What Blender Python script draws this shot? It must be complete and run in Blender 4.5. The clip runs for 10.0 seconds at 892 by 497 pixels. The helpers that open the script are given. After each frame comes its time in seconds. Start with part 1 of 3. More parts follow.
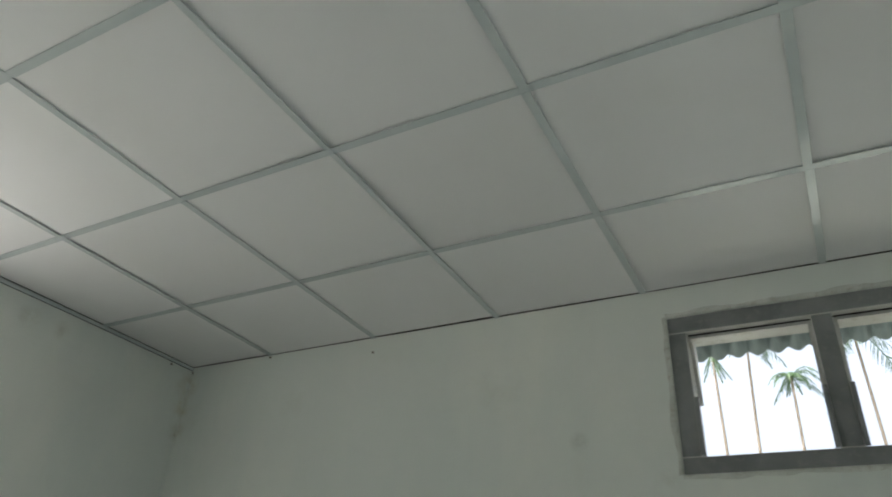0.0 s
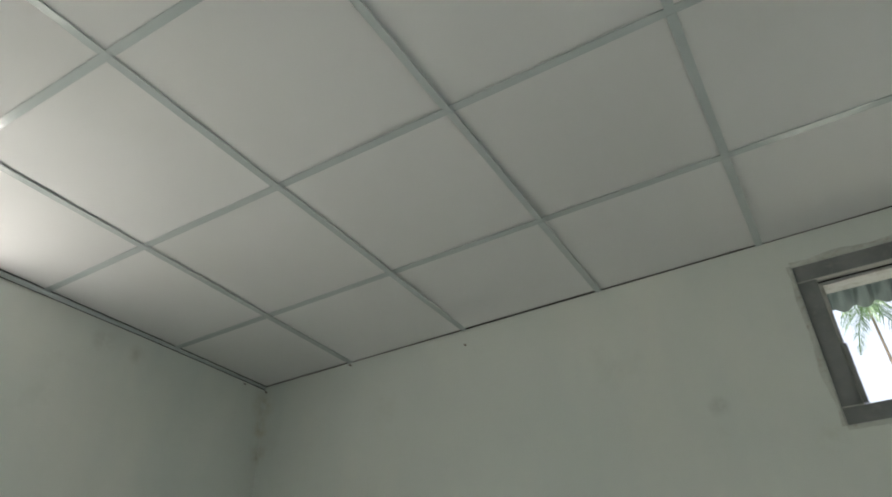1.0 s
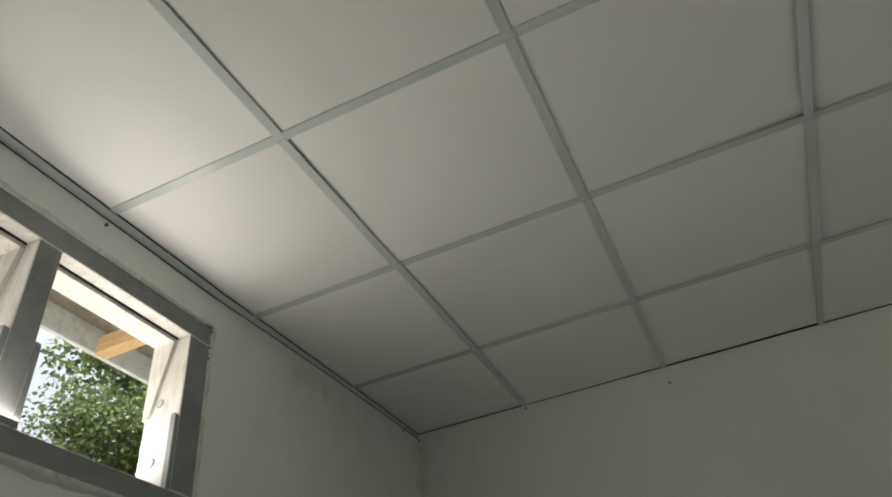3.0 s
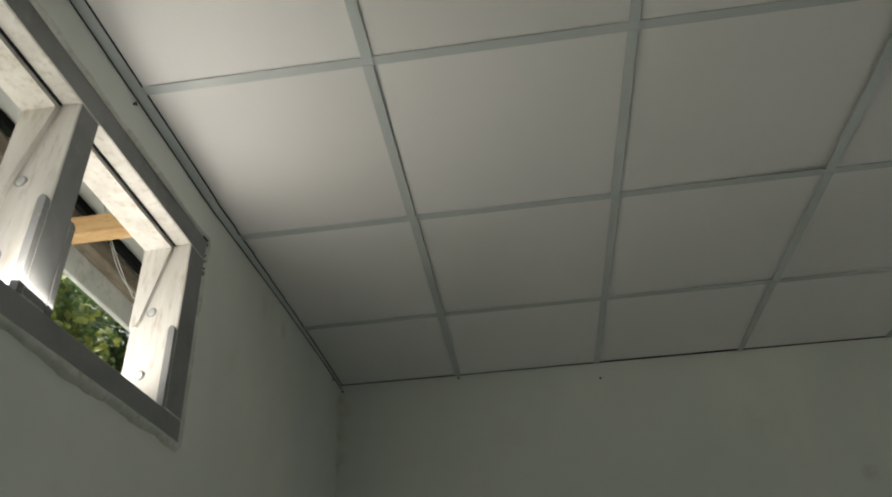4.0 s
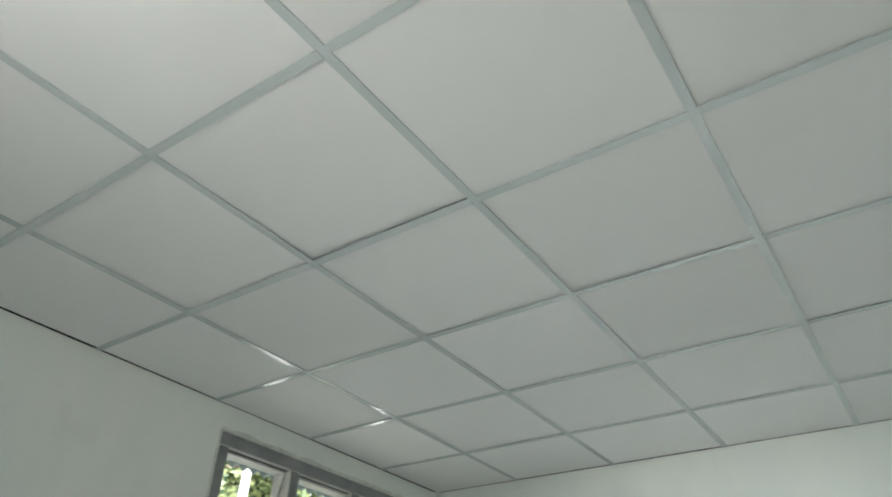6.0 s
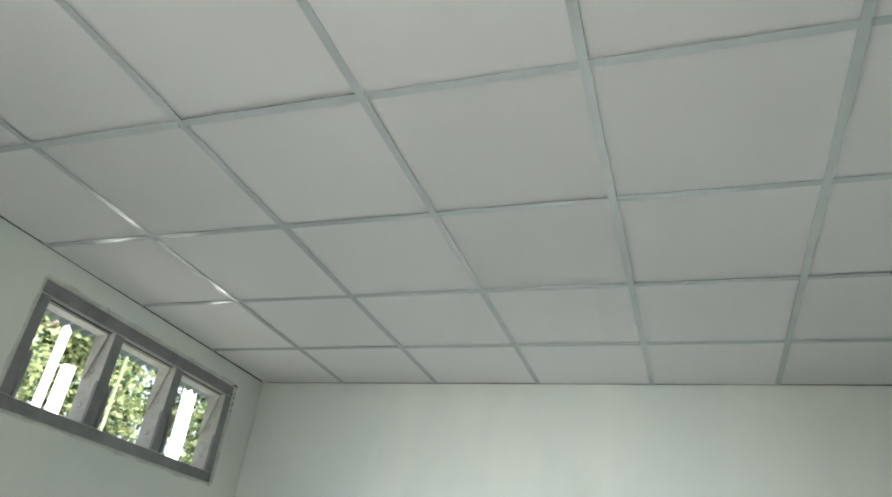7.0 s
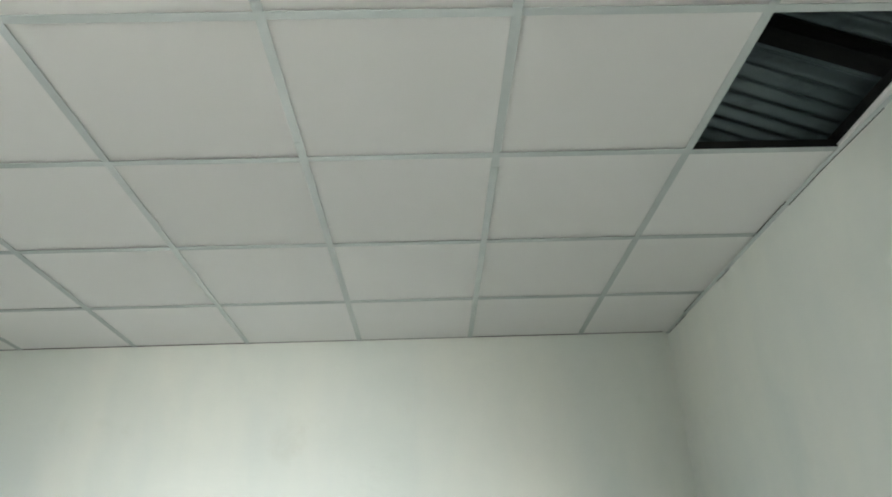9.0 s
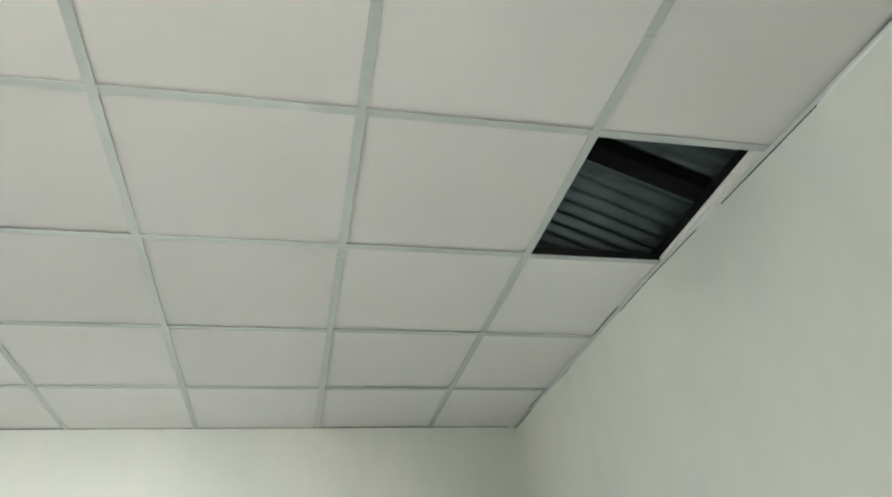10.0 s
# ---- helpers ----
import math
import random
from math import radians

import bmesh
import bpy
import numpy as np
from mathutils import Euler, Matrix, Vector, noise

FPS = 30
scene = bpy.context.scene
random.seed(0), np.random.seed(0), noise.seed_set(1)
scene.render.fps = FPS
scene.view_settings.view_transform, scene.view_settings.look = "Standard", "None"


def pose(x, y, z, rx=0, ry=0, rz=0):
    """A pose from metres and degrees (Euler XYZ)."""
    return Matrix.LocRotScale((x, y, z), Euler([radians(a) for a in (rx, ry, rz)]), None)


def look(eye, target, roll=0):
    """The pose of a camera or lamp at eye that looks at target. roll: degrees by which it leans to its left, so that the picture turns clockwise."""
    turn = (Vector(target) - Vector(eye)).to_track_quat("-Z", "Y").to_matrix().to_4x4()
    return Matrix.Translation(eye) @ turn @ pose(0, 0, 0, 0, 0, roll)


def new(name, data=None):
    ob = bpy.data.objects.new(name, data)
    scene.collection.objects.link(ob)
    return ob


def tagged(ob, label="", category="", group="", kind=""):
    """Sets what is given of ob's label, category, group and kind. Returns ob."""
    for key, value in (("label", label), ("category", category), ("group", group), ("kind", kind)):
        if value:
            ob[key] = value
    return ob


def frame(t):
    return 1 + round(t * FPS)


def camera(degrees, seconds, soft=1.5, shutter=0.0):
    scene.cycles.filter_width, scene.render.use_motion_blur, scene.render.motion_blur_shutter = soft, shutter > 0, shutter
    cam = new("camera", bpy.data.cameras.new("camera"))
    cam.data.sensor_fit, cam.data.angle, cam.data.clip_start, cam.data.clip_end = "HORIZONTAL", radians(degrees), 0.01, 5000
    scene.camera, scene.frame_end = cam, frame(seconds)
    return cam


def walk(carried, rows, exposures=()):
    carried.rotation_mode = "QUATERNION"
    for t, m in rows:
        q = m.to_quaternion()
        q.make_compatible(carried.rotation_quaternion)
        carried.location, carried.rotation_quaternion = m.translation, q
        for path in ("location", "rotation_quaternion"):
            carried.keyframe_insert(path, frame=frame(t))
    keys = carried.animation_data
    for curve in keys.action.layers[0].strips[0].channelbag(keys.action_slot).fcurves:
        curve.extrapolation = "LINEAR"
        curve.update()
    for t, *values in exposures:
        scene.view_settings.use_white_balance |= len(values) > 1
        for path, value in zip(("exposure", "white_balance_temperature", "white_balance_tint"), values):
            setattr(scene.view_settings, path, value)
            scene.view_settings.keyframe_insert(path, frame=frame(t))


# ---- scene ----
cam = camera(66.0, 10.0, soft=1.9, shutter=0.15)
PATH = [
    (0, (2.888, -2.368, 1.756), (2.029, -0.892, 2.796), 4.1),
    (0.2, (2.781, -2.392, 1.751), (1.884, -0.928, 2.776), 2.7),
    (0.5, (2.651, -2.418, 1.742), (1.69, -0.947, 2.697), 2.6),
    (0.8, (2.529, -2.396, 1.698), (1.68, -0.902, 2.723), -0.3),
    (1, (2.444, -2.367, 1.673), (1.62, -0.918, 2.779), -2.0),
    (1.2, (2.324, -2.373, 1.684), (1.471, -0.993, 2.854), -1.5),
    (1.5, (2.172, -2.377, 1.676), (1.258, -1.043, 2.852), 3.1),
    (1.7, (2.05, -2.423, 1.67), (1.19, -1.062, 2.856), 2.9),
    (2, (1.86, -2.522, 1.674), (1.182, -1.046, 2.842), -0.4),
    (2.2, (1.796, -2.576, 1.703), (1.09, -1.082, 2.83), -1.4),
    (2.5, (1.627, -2.659, 1.685), (0.94, -1.194, 2.86), -1.7),
    (2.7, (1.524, -2.68, 1.69), (0.866, -1.25, 2.924), -3.9),
    (3.8, (0.926, -2.794, 1.763), (0.657, -1.224, 2.971), -4.8),
    (4, (0.866, -2.819, 1.753), (0.694, -1.183, 2.89), -2.8),
    (4.2, (0.812, -2.818, 1.76), (0.761, -1.126, 2.825), -1.7),
    (4.5, (0.724, -2.782, 1.77), (0.951, -1.029, 2.706), -3.6),
    (4.8, (0.653, -2.689, 1.759), (1.133, -1.018, 2.747), -1.7),
    (5, (0.618, -2.643, 1.764), (1.239, -1.038, 2.782), 1.4),
    (5.2, (0.59, -2.6, 1.798), (1.388, -1.072, 2.812), 1.9),
    (5.5, (0.606, -2.604, 1.79), (1.668, -1.287, 2.858), 1.0),
    (5.8, (0.569, -2.568, 1.831), (1.831, -1.5, 2.957), 0.8),
    (6, (0.559, -2.591, 1.826), (1.905, -1.639, 2.958), 1.7),
    (6.2, (0.577, -2.594, 1.83), (2.023, -1.763, 2.933), 2.7),
    (7.3, (0.554, -2.621, 1.745), (2.244, -2.041, 2.645), 7.4),
    (7.5, (0.56, -2.648, 1.736), (2.292, -2.149, 2.604), 6.4),
    (7.8, (0.556, -2.673, 1.725), (2.297, -2.174, 2.574), 5.0),
    (8, (0.581, -2.682, 1.715), (2.315, -2.186, 2.58), 3.5),
    (8.2, (0.545, -2.664, 1.741), (2.273, -2.215, 2.643), 3.4),
    (8.5, (0.56, -2.706, 1.77), (2.338, -2.404, 2.634), 0.9),
    (8.8, (0.591, -2.749, 1.782), (2.387, -2.686, 2.659), -1.2),
    (9, (0.604, -2.774, 1.806), (2.402, -2.832, 2.681), -2.2),
    (9.3, (0.599, -2.813, 1.776), (2.366, -3.041, 2.685), -3.8),
    (9.5, (0.606, -2.852, 1.801), (2.362, -3.17, 2.704), -3.5),
    (10, (0.585, -2.873, 1.833), (2.227, -3.288, 2.898), -4.8),
]
EXPOSURES = [(0, 1.06, 6080, 9), (0.5, 1.04, 6130, 9), (1, 1.11, 6200, 9), (1.2, 1.38, 6300, 9), (1.5, 1.18, 6350, 9),
             (2, 0.87, 6400, 9), (2.5, 0.70, 6450, 9), (3.8, 0.07, 6500, 8), (4.2, 0.32, 6450, 8), (4.5, 0.75, 6300, 8), (5, 1.14, 6150, 9),
             (5.5, 1.47, 6050, 9), (6, 1.50, 5900, 8), (7.5, 1.63, 6030, 9), (8.5, 1.69, 6050, 9), (9.5, 1.80, 6250, 10), (10, 1.98, 6280, 11)]
walk(cam, [(t, look(eye, target, roll)) for t, eye, target, roll in PATH],
     exposures=EXPOSURES)

# ---------------------------------------------------------------- light
world = bpy.data.worlds.new("sky")
scene.world = world
world.use_nodes = True
wn = world.node_tree
sky = wn.nodes.new("ShaderNodeTexSky")
sky.sky_type = "NISHITA"
sky.sun_disc = False
SUN_EL, SUN_AZ = radians(68), radians(-150)      # azimuth from +y towards +x
sky.sun_elevation, sky.sun_rotation = SUN_EL, SUN_AZ
sky.air_density, sky.dust_density, sky.ozone_density = 1.0, 10.0, 0.6
wn.nodes["Background"].inputs["Strength"].default_value = 0.26
haze = wn.nodes.new("ShaderNodeHueSaturation")      # a hazy, pale tropical sky
haze.inputs["Saturation"].default_value = 0.4
wn.links.new(sky.outputs["Color"], haze.inputs["Color"])
wn.links.new(haze.outputs["Color"], wn.nodes["Background"].inputs["Color"])

sun_dir = Vector((math.sin(SUN_AZ) * math.cos(SUN_EL), math.cos(SUN_AZ) * math.cos(SUN_EL), math.sin(SUN_EL)))
sun_data = bpy.data.lights.new("sun", "SUN")
sun_data.energy, sun_data.angle, sun_data.color = 5.0, radians(0.5), (1.0, 0.95, 0.86)
sun = new("sun", sun_data)
sun.matrix_world = look(sun_dir * 50, (0, 0, 0))


def window_light(name, centre, aim, size_u, size_v, power, color):
    """An area lamp added in a window's opening, standing in for daylight from outside."""
    d = bpy.data.lights.new(name, "AREA")
    d.shape, d.size, d.size_y, d.energy, d.color = "RECTANGLE", size_u, size_v, power, color
    ob = new(name, d)
    ob.matrix_world = look(centre, aim)
    return ob


# ---------------------------------------------------------------- the plan
XL, XR = 0.080, 4.168         # inner faces of the side walls
YF, YB = -0.054, -4.085       # inner faces of the window wall and the back wall
H = 3.0                       # underside of the ceiling
T = 0.15                      # wall thickness
TILE = 0.6


def front_y(x):
    """The window wall is built a little out of square."""
    return YF + 0.0075 * x


def back_y(x):
    """The back wall bends away from the grid along its first stretch."""
    return YB - 0.042 * max(0.0, 2.5 - x)


def side_x(z, y):
    """The side wall leans outwards from the window's sill up, less towards the corner."""
    return XL - 0.042 * max(0.0, z - 2.2) * min(1.0, (min(0.0, y) / 1.372) ** 2)


# added lamp aimed up: imitates sunlit ground's bounce glowing on the ceiling
window_light("ground_bounce_high_side", (XL - 0.085, -1.76, 2.375), (XL + 0.02, -1.72, 3.30), 0.72, 0.08, 2.8, (1.0, 0.92, 0.84))
window_light("sky_light_high_front", (3.18, YF + 0.11, 2.60), (3.0, YF - 2, 2.2), 1.30, 0.42, 0.34, (0.97, 0.985, 1.0)).data.spread = radians(96)
window_light("sky_light_low_side", (XL - 0.10, -2.17, 1.45), (XL + 2.0, -2.05, 1.34), 1.40, 0.85, 5.5, (1.0, 0.99, 0.92)).data.spread = radians(54)
window_light("sky_light_low_front", (3.18, YF + 0.14, 1.48), (0.9, YF - 2.4, 0.9), 1.30, 0.9, 4.1, (1.0, 0.985, 0.955)).data.spread = radians(106)


# ---------------------------------------------------------------- materials
def material(name, rough=0.8, metal=0.0, spec=0.5):
    m = bpy.data.materials.new(name)
    m.use_nodes = True
    b = m.node_tree.nodes["Principled BSDF"]
    b.inputs["Roughness"].default_value = rough
    b.inputs["Metallic"].default_value = metal
    b.inputs["Specular IOR Level"].default_value = spec
    return m, m.node_tree, b


def mixed(nt, fac, a, b):
    n = nt.nodes.new("ShaderNodeMix")
    n.data_type = "RGBA"
    nt.links.new(fac, n.inputs[0])
    for k, v in ((6, a), (7, b)):
        if isinstance(v, tuple):
            n.inputs[k].default_value = (*v, 1)
        else:
            nt.links.new(v, n.inputs[k])
    return n.outputs[2]


def noisy(nt, scale, detail=4, rough=0.55, stretch=(1, 1, 1), lo=0.35, hi=0.65):
    co = nt.nodes.new("ShaderNodeTexCoord")
    mp = nt.nodes.new("ShaderNodeMapping")
    mp.inputs["Scale"].default_value = stretch
    nt.links.new(co.outputs["Object"], mp.inputs["Vector"])
    n = nt.nodes.new("ShaderNodeTexNoise")
    n.inputs["Scale"].default_value, n.inputs["Detail"].default_value, n.inputs["Roughness"].default_value = scale, detail, rough
    nt.links.new(mp.outputs[0], n.inputs["Vector"])
    r = nt.nodes.new("ShaderNodeMapRange")
    r.inputs[1].default_value, r.inputs[2].default_value = lo, hi
    nt.links.new(n.outputs["Fac"], r.inputs[0])
    return r.outputs[0], n.outputs["Fac"]


def bumped(nt, bsdf, height, strength, distance):
    n = nt.nodes.new("ShaderNodeBump")
    n.inputs["Strength"].default_value, n.inputs["Distance"].default_value = strength, distance
    nt.links.new(height, n.inputs["Height"])
    nt.links.new(n.outputs[0], bsdf.inputs["Normal"])
    return n


def two_tone(name, c1, c2, scale, rough=0.8, stretch=(1, 1, 1), fine=0, c3=None, bump=0.2, dist=0.004, spec=0.4, metal=0.0, lo=0.35, hi=0.65):
    m, nt, b = material(name, rough, metal, spec)
    f, raw = noisy(nt, scale, stretch=stretch, lo=lo, hi=hi)
    col = mixed(nt, f, c1, c2)
    if fine:
        f2, raw = noisy(nt, fine, 6, 0.65, stretch, 0.52, 0.72)
        col = mixed(nt, f2, col, c3 or c1)
    nt.links.new(col, b.inputs["Base Color"])
    if bump:
        bumped(nt, b, raw, bump, dist)
    return m


def wall_paint():
    """Pale greenish-white emulsion on hand-trowelled plaster, with faint smudges."""
    m, nt, b = material("wall_paint", 0.62, 0, 0.35)
    f, raw = noisy(nt, 0.9, 3, 0.5)
    col = mixed(nt, f, (0.665, 0.71, 0.675), (0.72, 0.75, 0.71))
    fv, _ = noisy(nt, 1.7, 4, 0.6, (1, 1, 0.35), 0.42, 0.7)
    col = mixed(nt, fv, col, (0.79, 0.80, 0.74))
    f2, _ = noisy(nt, 3.2, 5, 0.6, lo=0.62, hi=0.8)
    sm = nt.nodes.new("ShaderNodeMath")
    sm.operation = "MULTIPLY"
    sm.inputs[1].default_value = 0.35
    nt.links.new(f2, sm.inputs[0])
    col = mixed(nt, sm.outputs[0], col, (0.56, 0.57, 0.49))
    for (x, y, z), r, tint in (((2.13, YF, 2.46), 0.045, (0.40, 0.41, 0.36)), ((XL, -0.93, 2.90), 0.06, (0.50, 0.50, 0.42)), ((XL, -0.78, 2.90), 0.05, (0.50, 0.50, 0.42)),
                               ((XL, YF, 2.90), 0.09, (0.52, 0.48, 0.34)), ((XL, YF, 2.78), 0.07, (0.54, 0.50, 0.36)), ((XL, YF, 2.66), 0.055, (0.40, 0.37, 0.27)),
                               ((2.42, YF, 2.30), 0.06, (0.56, 0.57, 0.50))):
        g = nt.nodes.new("ShaderNodeNewGeometry")
        dn = nt.nodes.new("ShaderNodeVectorMath")
        dn.operation = "DISTANCE"
        dn.inputs[1].default_value = (x, y, z)
        nt.links.new(g.outputs["Position"], dn.inputs[0])
        mr = nt.nodes.new("ShaderNodeMapRange")
        mr.inputs[1].default_value, mr.inputs[2].default_value, mr.inputs[3].default_value, mr.inputs[4].default_value = r * 0.2, r, 0.55, 0.0
        nt.links.new(dn.outputs["Value"], mr.inputs[0])
        br, _ = noisy(nt, 18, 5, 0.65, lo=0.38, hi=0.62)
        mu = nt.nodes.new("ShaderNodeMath")
        mu.operation = "MULTIPLY"
        nt.links.new(mr.outputs[0], mu.inputs[0])
        nt.links.new(br, mu.inputs[1])
        col = mixed(nt, mu.outputs[0], col, tint)
    f3, fine = noisy(nt, 55, 5, 0.6)
    nt.links.new(col, b.inputs["Base Color"])
    trowel, rawt = noisy(nt, 5, 3, 0.5, (1, 1, 1.8))
    n1 = bumped(nt, b, rawt, 0.35, 0.012)
    n2 = nt.nodes.new("ShaderNodeBump")
    n2.inputs["Strength"].default_value, n2.inputs["Distance"].default_value = 0.12, 0.002
    nt.links.new(fine, n2.inputs["Height"])
    nt.links.new(n1.outputs[0], n2.inputs["Normal"])
    nt.links.new(n2.outputs[0], b.inputs["Normal"])
    return m


def tile_face():
    """White gypsum ceiling board, each board slightly its own shade."""
    m, nt, b = material("ceiling_board", 0.7, 0, 0.25)
    g = nt.nodes.new("ShaderNodeNewGeometry")
    col = mixed(nt, g.outputs["Random Per Island"], (0.745, 0.74, 0.73), (0.80, 0.797, 0.79))
    f, _ = noisy(nt, 1.6, 4, 0.55, lo=0.5, hi=0.75)
    sm = nt.nodes.new("ShaderNodeMath")
    sm.operation = "MULTIPLY"
    sm.inputs[1].default_value = 0.25
    nt.links.new(f, sm.inputs[0])
    col = mixed(nt, sm.outputs[0], col, (0.70, 0.69, 0.64))
    nt.links.new(col, b.inputs["Base Color"])
    _, fine = noisy(nt, 40, 4, 0.6)
    bumped(nt, b, fine, 0.05, 0.002)
    return m


def glass_clear():
    m, nt, b = material("window_glass", 0.02, 0, 0.5)
    b.inputs["Transmission Weight"].default_value = 1.0
    b.inputs["IOR"].default_value = 1.45
    b.inputs["Base Color"].default_value = (0.93, 0.97, 0.95, 1)
    return m


def yard_ground():
    """Dry pale soil beside the house; the unseen front is darkened to cut bounced light."""
    m, nt, b = material("yard_soil_dim_front", 0.95, 0, 0.2)
    f, raw = noisy(nt, 0.6)
    soil = mixed(nt, f, (0.33, 0.325, 0.29), (0.44, 0.43, 0.39))
    f2, raw2 = noisy(nt, 3, 6, 0.65, lo=0.52, hi=0.72)
    soil = mixed(nt, f2, soil, (0.15, 0.19, 0.09))
    f3, _ = noisy(nt, 2.2, 6, 0.6)
    dim_front = mixed(nt, f3, (0.10, 0.108, 0.085), (0.18, 0.18, 0.15))
    g = nt.nodes.new("ShaderNodeNewGeometry")
    sp = nt.nodes.new("ShaderNodeSeparateXYZ")
    nt.links.new(g.outputs["Position"], sp.inputs[0])
    ad = nt.nodes.new("ShaderNodeMath")
    ad.operation = "ADD"
    nt.links.new(sp.outputs["Y"], ad.inputs[0])
    nt.links.new(raw, ad.inputs[1])
    r = nt.nodes.new("ShaderNodeMapRange")
    r.inputs[1].default_value, r.inputs[2].default_value = 0.6, 1.3
    nt.links.new(ad.outputs[0], r.inputs[0])
    nt.links.new(mixed(nt, r.outputs[0], soil, dim_front), b.inputs["Base Color"])
    bumped(nt, b, raw2, 0.4, 0.02)
    return m


def leafy(name, c1, c2):
    m, nt, b = material(name, 0.45, 0, 0.4)
    g = nt.nodes.new("ShaderNodeNewGeometry")
    col = mixed(nt, g.outputs["Random Per Island"], c1, c2)
    nt.links.new(col, b.inputs["Base Color"])
    tr = nt.nodes.new("ShaderNodeBsdfTranslucent")
    nt.links.new(col, tr.inputs["Color"])
    ad = nt.nodes.new("ShaderNodeMixShader")
    ad.inputs[0].default_value = 0.4
    nt.links.new(b.outputs[0], ad.inputs[1])
    nt.links.new(tr.outputs[0], ad.inputs[2])
    nt.links.new(ad.outputs[0], nt.nodes["Material Output"].inputs["Surface"])
    return m


M_WALL = wall_paint()
M_TILE = tile_face()
M_TEE = two_tone("painted_steel_tee", (0.53, 0.583, 0.58), (0.58, 0.622, 0.618), 6, 0.11, bump=0.05, dist=0.001, spec=1.0)
M_GAP = two_tone("ceiling_void_dark", (0.016, 0.017, 0.017), (0.03, 0.03, 0.029), 9, 0.95, spec=0.05)
M_GREY = two_tone("grey_undercoat", (0.19, 0.197, 0.20), (0.26, 0.266, 0.268), 7, 0.5, fine=45, c3=(0.27, 0.27, 0.26), bump=0.25, dist=0.003)
M_WOOD = two_tone("whitewashed_wood", (0.53, 0.51, 0.475), (0.66, 0.65, 0.62), 5, 0.65, (3, 3, 0.5), fine=22, c3=(0.43, 0.39, 0.32), bump=0.3, dist=0.002)
M_RAW = two_tone("raw_timber", (0.52, 0.32, 0.15), (0.62, 0.42, 0.22), 6, 0.7, (1, 6, 6), fine=40, c3=(0.36, 0.2, 0.09))
M_OLD = two_tone("weathered_timber", (0.16, 0.13, 0.10), (0.25, 0.21, 0.17), 6, 0.85, (5, 1, 5), fine=30, c3=(0.10, 0.08, 0.06))
# near-black: the shade of void and eave is put into the timber's colour
M_VOIDWOOD = two_tone("shade_dark_timber", (0.009, 0.010, 0.010), (0.016, 0.017, 0.016), 6, 0.95, (5, 1, 5), fine=30, c3=(0.018, 0.018, 0.018), spec=0.03)
M_REVEAL = two_tone("grey_primed_wood", (0.44, 0.435, 0.415), (0.54, 0.53, 0.51), 5, 0.6, fine=26, c3=(0.38, 0.36, 0.31), bump=0.3, dist=0.002)
M_FASCIA = two_tone("weathered_fascia_paint", (0.50, 0.515, 0.52), (0.64, 0.65, 0.64), 5, 0.8, (1, 1, 1), fine=22, c3=(0.40, 0.40, 0.39), bump=0.4)
M_SHEET = two_tone("dull_zinc_sheet", (0.095, 0.128, 0.14), (0.155, 0.196, 0.208), 3, 0.36, (1, 0.3, 1), fine=12, c3=(0.062, 0.085, 0.095), metal=0.65)
M_EAVE = two_tone("fibre_cement_sheet", (0.42, 0.43, 0.43), (0.52, 0.53, 0.52), 3, 0.85, fine=16, c3=(0.36, 0.37, 0.36))
M_BLUE = two_tone("dark_blue_gloss_paint", (0.035, 0.04, 0.13), (0.05, 0.055, 0.17), 5, 0.3, bump=0.1, dist=0.002)
M_PLASTER = two_tone("bare_plaster_edge", (0.54, 0.56, 0.52), (0.68, 0.69, 0.64), 14, 0.9, fine=60, c3=(0.45, 0.42, 0.36), bump=0.6, dist=0.006)
M_NAIL = two_tone("rusty_nail", (0.10, 0.07, 0.05), (0.16, 0.11, 0.07), 60, 0.6, metal=0.6)
M_FLOOR = two_tone("cement_floor", (0.25, 0.245, 0.235), (0.33, 0.325, 0.31), 3, 0.6, fine=18, c3=(0.21, 0.205, 0.20))
M_GROUND = yard_ground()
M_WHITE = two_tone("white_post_paint", (0.74, 0.73, 0.70), (0.82, 0.81, 0.78), 4, 0.6, fine=18, c3=(0.6, 0.58, 0.5))
M_BARK = two_tone("tree_bark", (0.13, 0.10, 0.07), (0.22, 0.18, 0.13), 9, 0.9, (3, 3, 0.6), fine=30, c3=(0.3, 0.27, 0.22), bump=0.6, dist=0.02)
M_BAMBOO = two_tone("bamboo_stem", (0.16, 0.21, 0.10), (0.26, 0.29, 0.17), 5, 0.5, (1, 1, 0.3))
M_LEAF = leafy("broad_leaf", (0.028, 0.065, 0.025), (0.17, 0.22, 0.075))
# wide dark-to-pale range puts sunlit highlights into the leaf colour
M_LEAF_LIGHT = leafy("sunlit_tint_leaf", (0.02, 0.06, 0.03), (0.44, 0.48, 0.22))
M_LEAF_YELLOW = leafy("yellow_green_leaf", (0.045, 0.10, 0.03), (0.28, 0.31, 0.07))
M_PALM = leafy("palm_leaf", (0.04, 0.085, 0.03), (0.08, 0.13, 0.045))
M_GLASS = glass_clear()


# ---------------------------------------------------------------- building helpers
def empty(name, at=(0, 0, 0)):
    ob = new(name)
    ob.location = at
    ob.empty_display_size = 0.1
    return ob


def part(name, bm, mats, parent=None, label=""):
    me = bpy.data.meshes.new(name)
    bm.normal_update()
    bm.to_mesh(me)
    bm.free()
    for m in mats if isinstance(mats, (list, tuple)) else (mats,):
        me.materials.append(m)
    ob = new(name, me)
    if parent:
        ob.parent = parent
        ob.matrix_parent_inverse = Matrix.Translation(-Vector(parent.location)) if not parent.parent else Matrix.Identity(4)
    if label:
        ob["label"] = label
    return ob


def same(p):
    return p


